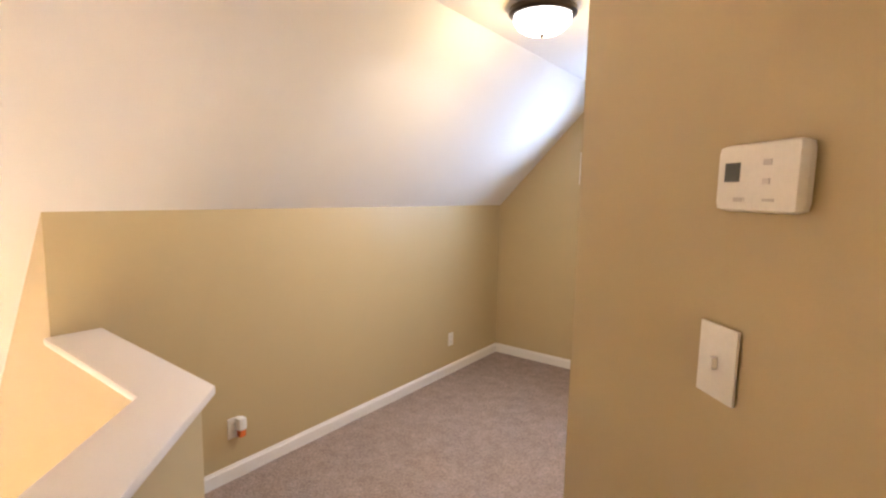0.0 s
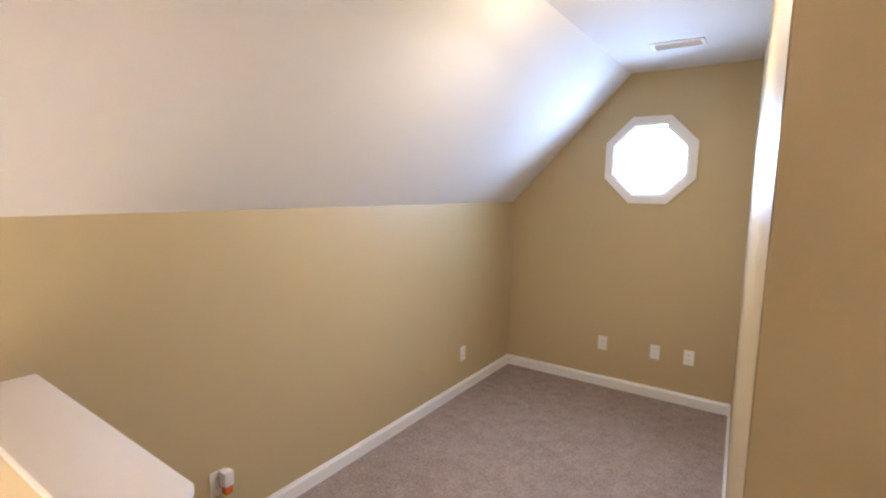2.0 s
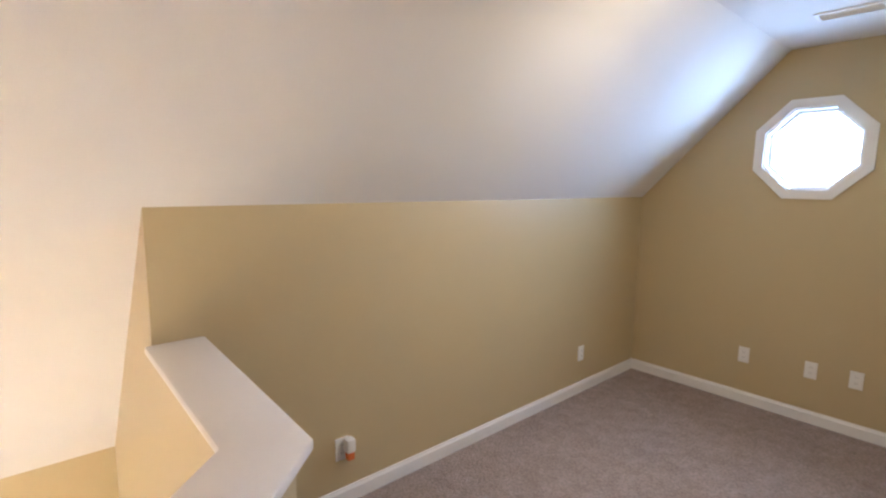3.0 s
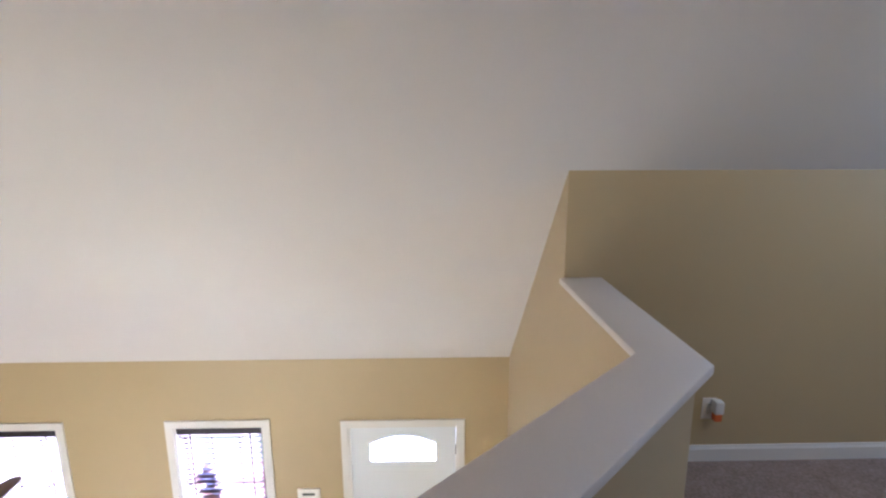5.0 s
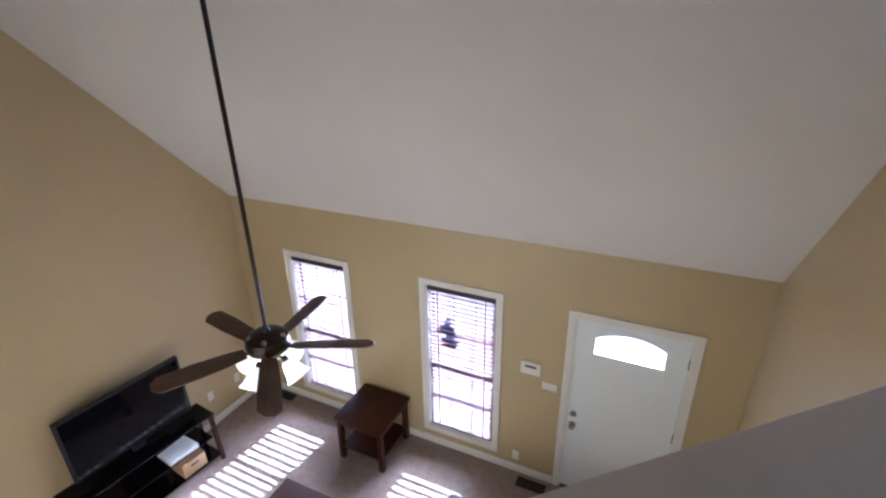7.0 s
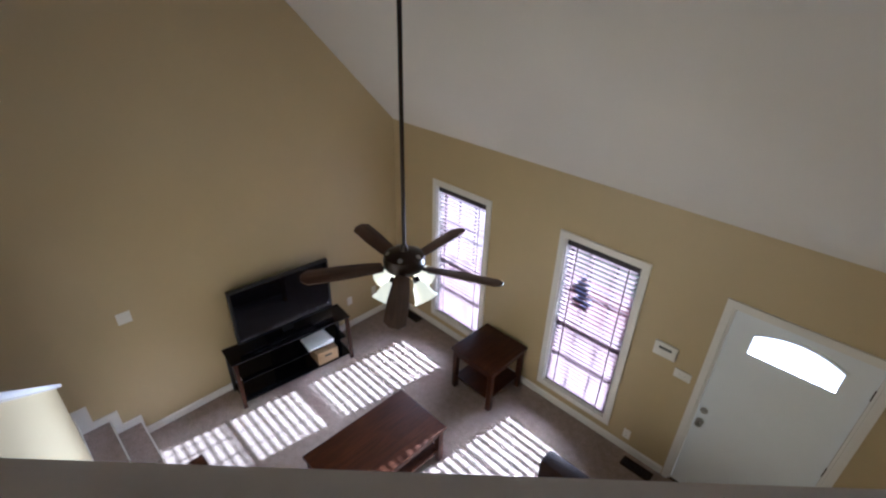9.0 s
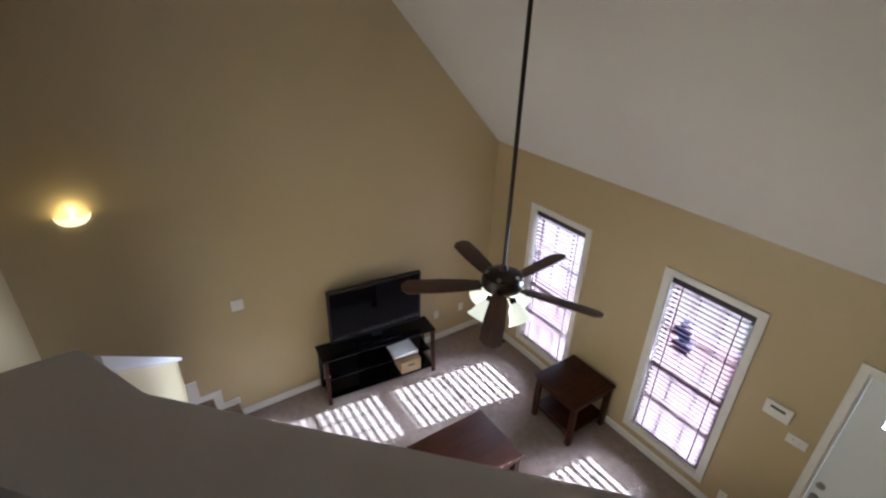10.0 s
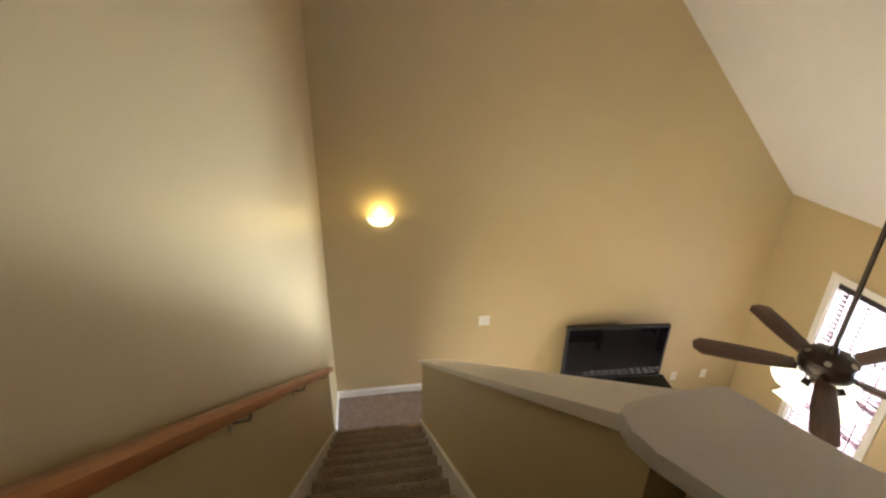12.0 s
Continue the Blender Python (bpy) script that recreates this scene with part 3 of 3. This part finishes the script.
part("bottle", box(B(), -0.019, -0.046, -0.035, 0.019, -0.008, 0.004, 0.008), ORANGE, fresh, "orange oil bottle", True)

# thermostat on the diagonal wall
th = thing("thermostat", "white plastic wall thermostat with small grey display", "thermostat", (2.236, -3.964, 4.415), -135)
part("housing", box(B(), -0.076, -0.030, -0.050, 0.076, -0.0005, 0.050, 0.014), PLASTIC, th, smooth=True)
part("display", box(B(), -0.054, -0.0312, -0.006, -0.024, -0.0302, 0.022, 0.0), LCD, th, "grey lcd display")
for dx, dz, w, h in ((0.026, 0.020, 0.007, 0.004), (0.026, -0.006, 0.006, 0.004), (0.032, -0.032, 0.010, 0.002), (-0.022, -0.032, 0.010, 0.003)):
    part("button", box(B(), dx - w, -0.0318, dz - h, dx + w, -0.0302, dz + h, 0.0005), GREYP, th, "grey button")

# alarm keypad beside the entry door
kp = thing("alarm_keypad", "white alarm keypad beside the entry door", "keypad", (0.250, 0, 1.385))
part("housing", box(B(), -0.100, -0.028, -0.070, 0.100, -0.0005, 0.070, 0.012), PLASTIC, kp, smooth=True)
part("display", box(B(), -0.055, -0.0295, 0.012, 0.055, -0.0282, 0.036), LCD, kp, "dark display strip")

# ---- loft lamp and vent ----
lamp = thing("ceiling_light", "lit frosted dome light with dark bronze rim", "ceiling light", (3.66, -2.905, ZC))
part("rim", lathe(B(), [(0.150, 0.0), (0.165, -0.012), (0.165, -0.035), (0.150, -0.048), (0.140, -0.048)], 40), BRONZE, lamp, "dark bronze rim", True)
part("dome", lathe(B(), [(0.139, -0.046), (0.136, -0.07), (0.118, -0.097), (0.085, -0.117), (0.045, -0.127), (0.0, -0.130)], 40), DOME, lamp, "glowing frosted glass dome", True)
part("finial", lathe(B(), [(0.012, -0.128), (0.012, -0.134), (0.008, -0.142), (0.0, -0.145)], 16), BRONZE, lamp, "", True)
bulb("loft_bulb", (3.66, -2.905, ZC - 0.24), 0.22, (1.0, 0.68, 0.22), 0.10)
area("loft_lamp_light", (3.66, -2.905, ZC - 0.15), (3.66, -2.904, 0), 0.26, 0.26, 0.46, (1.0, 0.81, 0.55), 170)

vent = thing("ceiling_vent", "white slotted ceiling vent", "vent", (5.03, -2.94, ZC))
bm = B()
for x0, y0_, x1, y1_ in ((-0.07, -0.15, 0.07, -0.13), (-0.07, 0.13, 0.07, 0.15), (-0.07, -0.13, -0.05, 0.13), (0.05, -0.13, 0.07, 0.13)):
    box(bm, x0, y0_, -0.008, x1, y1_, -0.0005)
part("frame", bm, TRIM, vent)
part("backing", box(B(), -0.05, -0.13, -0.003, 0.05, 0.13, -0.0008), LCD, vent, "dark opening")
for k in range(5):
    part("slat", box(B(), -0.009, -0.13, -0.0008, 0.009, 0.13, 0.0008), TRIM, vent).matrix_basis = pose(-0.036 + 0.018 * k, 0, -0.008, 0, 40, 0)

# ---- ceiling fan ----
FX, FY, HZ = -1.06, -1.86, 2.465
block_z = 4.59
bm = prism(B(), [(FX - 0.36, slope_y, z) for slope_y, z in ((FY + 0.09, block_z), (FY - 0.36, block_z), (FY - 0.36, slope_z(FY - 0.36) + 0.03), (FY + 0.09, slope_z(FY + 0.09) + 0.03))], (0.56, 0, 0))
structure(part("ceiling_mount_block", bm, CEIL), "white painted flat mounting block under the sloped ceiling", "ceiling")
fan = thing("ceiling_fan", "bronze ceiling fan with five walnut blades and lit shades", "ceiling fan", (FX, FY, HZ))
part("canopy", lathe(B(), [(0.078, block_z - HZ), (0.080, block_z - HZ - 0.02), (0.062, block_z - HZ - 0.075), (0.05, block_z - HZ - 0.085), (0.02, block_z - HZ - 0.085)], 28), BRONZE, fan, "", True)
part("downrod", tube(B(), (0, 0, 0.06), (0, 0, block_z - HZ - 0.08), 0.0135, 14), BRONZE, fan, "long dark rod", True)
part("motor", lathe(B(), [(0.02, 0.14), (0.03, 0.10), (0.055, 0.095), (0.10, 0.085), (0.135, 0.065), (0.145, 0.035), (0.145, -0.005), (0.132, -0.03), (0.095, -0.045), (0.06, -0.05)], 40), BRONZE, fan, "", True)
for k in range(5):
    a = k * math.pi / 2.5 + 0.3
    part("vent_medallion", lathe(B(), [(0.017, 0.0), (0.017, 0.005), (0.009, 0.008), (0.0, 0.009)], 12, pose(0.112 * math.cos(a), 0.112 * math.sin(a), 0.078, 0, 0, math.degrees(a)) @ pose(0, 0, 0, 0, 32, 0)), NICKEL, fan, "small pale medallion", True)
part("light_hub", lathe(B(), [(0.06, -0.05), (0.066, -0.07), (0.06, -0.105), (0.035, -0.125), (0.012, -0.13), (0.010, -0.145), (0.0, -0.15)], 28), BRONZE, fan, "", True)
pts = [(0.15, -0.045), (0.25, -0.058), (0.45, -0.069), (0.65, -0.067), (0.688, -0.034), (0.694, -0.026), (0.694, 0.026), (0.688, 0.034), (0.65, 0.067), (0.45, 0.069), (0.25, 0.058), (0.15, 0.045)]
for k in range(5):
    a = -118 + 72 * k
    m = pose(0, 0, 0.0, 0, 0, a)
    b_ = part("blade", prism(B(), [(x, y, -0.0035) for x, y in pts], (0, 0, 0.007), 0.002), BLADE, fan, "walnut blade", True)
    b_.matrix_basis = m @ pose(0, 0, -0.012, -12, 0, 0)
    bm = B()
    box(bm, 0.10, -0.018, -0.020, 0.20, 0.018, -0.014, 0.002)
    box(bm, 0.18, -0.035, -0.022, 0.25, 0.035, -0.017, 0.002)
    part("blade_bracket", bm, BRONZE, fan, "dark bronze bracket", True).matrix_basis = m
for k in range(4):
    a = math.radians(5 + 90 * k)
    cx_, cy_ = math.cos(a), math.sin(a)
    part("lamp_arm", tube(B(), (0.05 * cx_, 0.05 * cy_, -0.09), (0.105 * cx_, 0.105 * cy_, -0.085), 0.013, 10), BRASS, fan, "", True)
    m = Matrix.Translation((0.105 * cx_, 0.105 * cy_, -0.080)) @ pose(0, 0, 0, 0, 0, 5 + 90 * k) @ pose(0, 0, 0, 0, -38, 0)
    part("lamp_socket", lathe(B(), [(0.020, 0.01), (0.024, 0.0), (0.024, -0.03), (0.018, -0.034)], 16, m), BRONZE, fan, "", True)
    prof = [(0.026, -0.028), (0.038, -0.045), (0.054, -0.075), (0.063, -0.11), (0.072, -0.14), (0.088, -0.165), (0.086, -0.166), (0.068, -0.14), (0.050, -0.075), (0.024, -0.03)]
    part("shade", lathe(B(), prof, 24, m), SHADE, fan, "glowing frosted glass bell shade", True)
bulb("fan_bulb", (FX, FY, HZ - 0.32), 1.1, (1.0, 0.84, 0.58), 0.12)

# ---- wall sconce ----
sc = thing("wall_sconce", "lit frosted glass bowl sconce on the gable wall", "wall lamp", (XW, -4.262, 2.575))
part("back_plate", lathe(B(), [(0.045, 0), (0.045, 0.008), (0.03, 0.014), (0.0, 0.015)], 24, pose(0, 0, 0, 0, 90, 0)), NICKEL, sc, "", True)
bm = B()
ang = [math.radians(-90 + 180 * i / 20) for i in range(21)]
prof = [(0.122, 0.040), (0.120, 0.020), (0.106, -0.008), (0.079, -0.032), (0.040, -0.046), (0.004, -0.050)]
rows = [[bm.verts.new((max(0.001, r * 0.78 * math.cos(t)), r * math.sin(t), z)) for t in ang] for r, z in prof]
for p, q in zip(rows, rows[1:]):
    for i in range(20):
        bm.faces.new((p[i], p[i + 1], q[i + 1], q[i]))
bowl = part("glass_bowl", bm, SCONCE_G, sc, "glowing frosted glass bowl", True)
bowl.modifiers.new("thickness", "SOLIDIFY").thickness = 0.004
bulb("sconce_bulb", (XW + 0.06, -4.262, 2.645), 0.2, (1.0, 0.66, 0.18), 0.03)

# ---- handrail ----
hr = thing("handrail", "oak handrail on metal brackets beside the stairs", "handrail")
RA, RB = Vector((-2.36, YS + 0.062, 1.755)), Vector((0.50, YS + 0.062, 3.845))
d = (RB - RA).normalized()
m = Matrix.Translation(RA) @ d.to_track_quat("X", "Z").to_matrix().to_4x4()
L = (RB - RA).length
prof = [(-0.013, -0.018), (0.013, -0.018), (0.021, -0.003), (0.021, 0.008), (0.013, 0.019), (-0.013, 0.019), (-0.021, 0.008), (-0.021, -0.003)]
bm = prism(B(), [(0, u, v) for u, v in prof], (L, 0, 0))
rail = part("rail", bm, OAK, hr, "oak rail", True)
rail.matrix_basis = m
for f in (0.10, 0.42, 0.72, 0.95):
    p = RA + d * L * f
    bm = B()
    tube(bm, p + Vector((0, 0, -0.02)), p + Vector((0, -0.01, -0.055)), 0.0045, 10)
    tube(bm, p + Vector((0, -0.008, -0.053)), Vector((p.x, YS + 0.004, p.z - 0.06)), 0.0045, 10)
    lathe(bm, [(0.02, 0), (0.02, 0.004), (0.0, 0.008)], 16, Matrix.Translation((p.x, YS, p.z - 0.06)) @ pose(0, 0, 0, -90, 0, 0))
    part("bracket", bm, NICKEL, hr, "metal bracket", True)


# ---- great room furniture ----
def table(name, label, at, w, dpt, h, shelf, leg=0.055, group=""):
    t = thing(name, label, "table", at, 0, group)
    part("tabletop", box(B(), -w / 2, -dpt / 2, h - 0.035, w / 2, dpt / 2, h, 0.005), ESPRESSO, t, smooth=True)
    i = 0.02
    for sx in (-1, 1):
        for sy in (-1, 1):
            x0, y0_ = sx * (w / 2 - i - leg / 2), sy * (dpt / 2 - i - leg / 2)
            part("leg", box(B(), x0 - leg / 2, y0_ - leg / 2, 0, x0 + leg / 2, y0_ + leg / 2, h - 0.036, 0.003), ESPRESSO, t, smooth=True)
    for sy in (-1, 1):
        y0_ = sy * (dpt / 2 - i - 0.02)
        part("apron", box(B(), -w / 2 + i + leg, y0_ - 0.01, h - 0.115, w / 2 - i - leg, y0_ + 0.01, h - 0.036), ESPRESSO, t)
    for sx in (-1, 1):
        x0 = sx * (w / 2 - i - 0.02)
        part("apron", box(B(), x0 - 0.01, -dpt / 2 + i + leg, h - 0.115, x0 + 0.01, dpt / 2 - i - leg, h - 0.036), ESPRESSO, t)
    part("shelf", box(B(), -w / 2 + 0.04, -dpt / 2 + 0.04, shelf, w / 2 - 0.04, dpt / 2 - 0.04, shelf + 0.022, 0.002), ESPRESSO, t)
    return t


table("end_table", "dark espresso wooden end table with lower shelf by the window", (-1.40, -0.345, 0), 0.60, 0.62, 0.575, 0.14, group="espresso tables")
table("coffee_table", "dark espresso wooden coffee table with lower shelf", (-1.365, -1.97, 0), 0.66, 1.15, 0.46, 0.12, 0.06, group="espresso tables")
table("end_table", "dark espresso wooden end table beside the stairs", (-2.00, -3.42, 0), 0.55, 0.50, 0.52, 0.14, group="espresso tables")

chair = thing("armchair", "dark brown leather armchair facing the television", "armchair", (0.26, -1.44, 0), 0)
part("base", box(B(), -0.40, -0.40, 0.05, 0.40, 0.40, 0.28, 0.03), LEATHER, chair, smooth=True)
part("seat_cushion", box(B(), -0.38, -0.27, 0.281, 0.24, 0.27, 0.44, 0.05), LEATHER, chair, smooth=True)
part("backrest", box(B(), 0.22, -0.40, 0.281, 0.45, 0.40, 0.85, 0.07), LEATHER, chair, smooth=True)
for sy in (-1, 1):
    part("armrest", box(B(), -0.42, sy * 0.36 - 0.09, 0.281, 0.25, sy * 0.36 + 0.09, 0.62, 0.06), LEATHER, chair, smooth=True)
for sx in (-0.34, 0.34):
    for sy in (-0.34, 0.34):
        part("foot", box(B(), sx - 0.03, sy - 0.03, 0, sx + 0.03, sy + 0.03, 0.055), ESPRESSO, chair)

# tv stand, television and what lies on the shelf
stand = thing("tv_stand", "black glass television stand with wooden front legs", "tv stand", (-3.09, -1.84, 0), -6)
part("top_shelf", box(B(), -0.20, -0.70, 0.585, 0.12, 0.70, 0.60, 0.003), BLACKG, stand, "black glass shelf")
part("middle_shelf", box(B(), -0.20, -0.62, 0.33, 0.13, 0.62, 0.342, 0.003), BLACKG, stand, "black glass shelf")
part("bottom_shelf", box(B(), -0.20, -0.66, 0.06, 0.14, 0.66, 0.075, 0.003), BLACKG, stand, "black glass shelf")
part("back_panel", box(B(), -0.205, -0.20, 0.075, -0.185, 0.20, 0.585), BLACKP, stand)
for sy in (-1, 1):
    part("leg", prism(B(), [(0.13, sy * 0.66 - 0.02, 0), (0.165, sy * 0.66 - 0.02, 0), (0.12, sy * 0.66 - 0.02, 0.584), (0.08, sy * 0.66 - 0.02, 0.584)], (0, 0.04, 0)), ESPRESSO, stand, "reddish brown wooden leg")
    part("rear_leg", box(B(), -0.20, sy * 0.66 - 0.02, 0, -0.16, sy * 0.66 + 0.02, 0.584), BLACKP, stand)
tv = thing("television", "black flat-screen television standing on the stand", "television", (-3.155, -1.822, 0.60), -5)
part("bezel", box(B(), -0.03, -0.56, 0.09, 0.02, 0.56, 0.76, 0.006), BLACKP, tv, smooth=True)
part("screen", box(B(), 0.0202, -0.535, 0.125, 0.0225, 0.535, 0.735), SCREEN, tv, "glossy black screen")
part("neck", box(B(), -0.02, -0.06, 0.02, 0.01, 0.06, 0.10), BLACKP, tv)
part("foot", box(B(), -0.10, -0.26, 0.0005, 0.13, 0.26, 0.02, 0.006), BLACKG, tv)
basket = thing("basket", "tan woven basket drawer on the stand shelf", "basket", (-3.04, -1.48, 0.0765), -6)
part("body", box(B(), -0.12, -0.13, 0.0, 0.12, 0.13, 0.17, 0.008), WICKER, basket, smooth=True)
part("handle_slot", box(B(), 0.1205, -0.045, 0.10, 0.1225, 0.045, 0.125), LCD, basket, "dark handle slot")
book = thing("magazine_stack", "stack of white magazines lying on the shelf", "magazines", (-3.05, -1.54, 0.3425), -6)
for k in range(3):
    part("magazine", box(B(), -0.12, -0.16, 0.012 * k, 0.12, 0.15, 0.012 * k + 0.011, 0.001), PAPER, book).matrix_basis = pose(0, 0, 0, 0, 0, 3 * k - 2)

# floor vents
for x, y, rz in ((0.36, -0.13, 0), (-2.97, -0.10, 0)):
    fv = thing("floor_vent", "brown metal floor register set in the carpet", "vent", (x, y, 0), rz, "floor registers")
    bm = B()
    for a0, b0, a1, b1 in ((-0.15, -0.06, 0.15, -0.045), (-0.15, 0.045, 0.15, 0.06), (-0.15, -0.045, -0.135, 0.045), (0.135, -0.045, 0.15, 0.045)):
        box(bm, a0, b0, 0.0005, a1, b1, 0.007)
    part("frame", bm, BRONZE, fv)
    part("opening", box(B(), -0.135, -0.045, 0.0005, 0.135, 0.045, 0.002), BLACKP, fv)
    for k in range(8):
        part("louvre", box(B(), -0.118 + 0.031 * k, -0.045, 0.002, -0.110 + 0.031 * k, 0.045, 0.006), BRONZE, fv)

# ---- outside ----
structure(slab("ground", GRASS, -400, 0.16, -0.30, 400, 800, -0.16), "lawn reaching to the horizon", "ground")
pavement = structure(slab("pavement", CONCRETE, -9, 0.16, -0.155, 9, 2.65, -0.062), "pinkish paving slabs along the house front", "pavement")
structure(slab("road", DRIVE, -30, 1.62, -0.061, -3.42, 16.0, -0.035), "pale sunlit concrete drive", "road")
# made-up pale strip; brightens what shows through the door's arched light
structure(slab("pavement_view_filler", DRIVE, 0.2, 2.65, -0.155, 2.6, 16.0, -0.06), "pale slab added outside to whiten the view through the door light", "pavement")
paver = None
for row in range(10):
    for col in range(13):
        x, y = -7.2 + 0.75 * col + 0.37 * (row % 2), 0.29 + 0.245 * row
        if y > 1.5 and x < -3.0:
            continue
        if paver is None:
            paver = part("paver", box(B(), -0.368, -0.116, -0.02, 0.368, 0.116, 0.0, 0.004), PAVER, pavement)
            stone = paver
        else:
            stone = new("paver", paver.data)
            stone.parent = pavement
        stone.matrix_basis = pose(x, y, -0.05 + 0.003 * math.sin(row * 2.3 + col * 1.7))
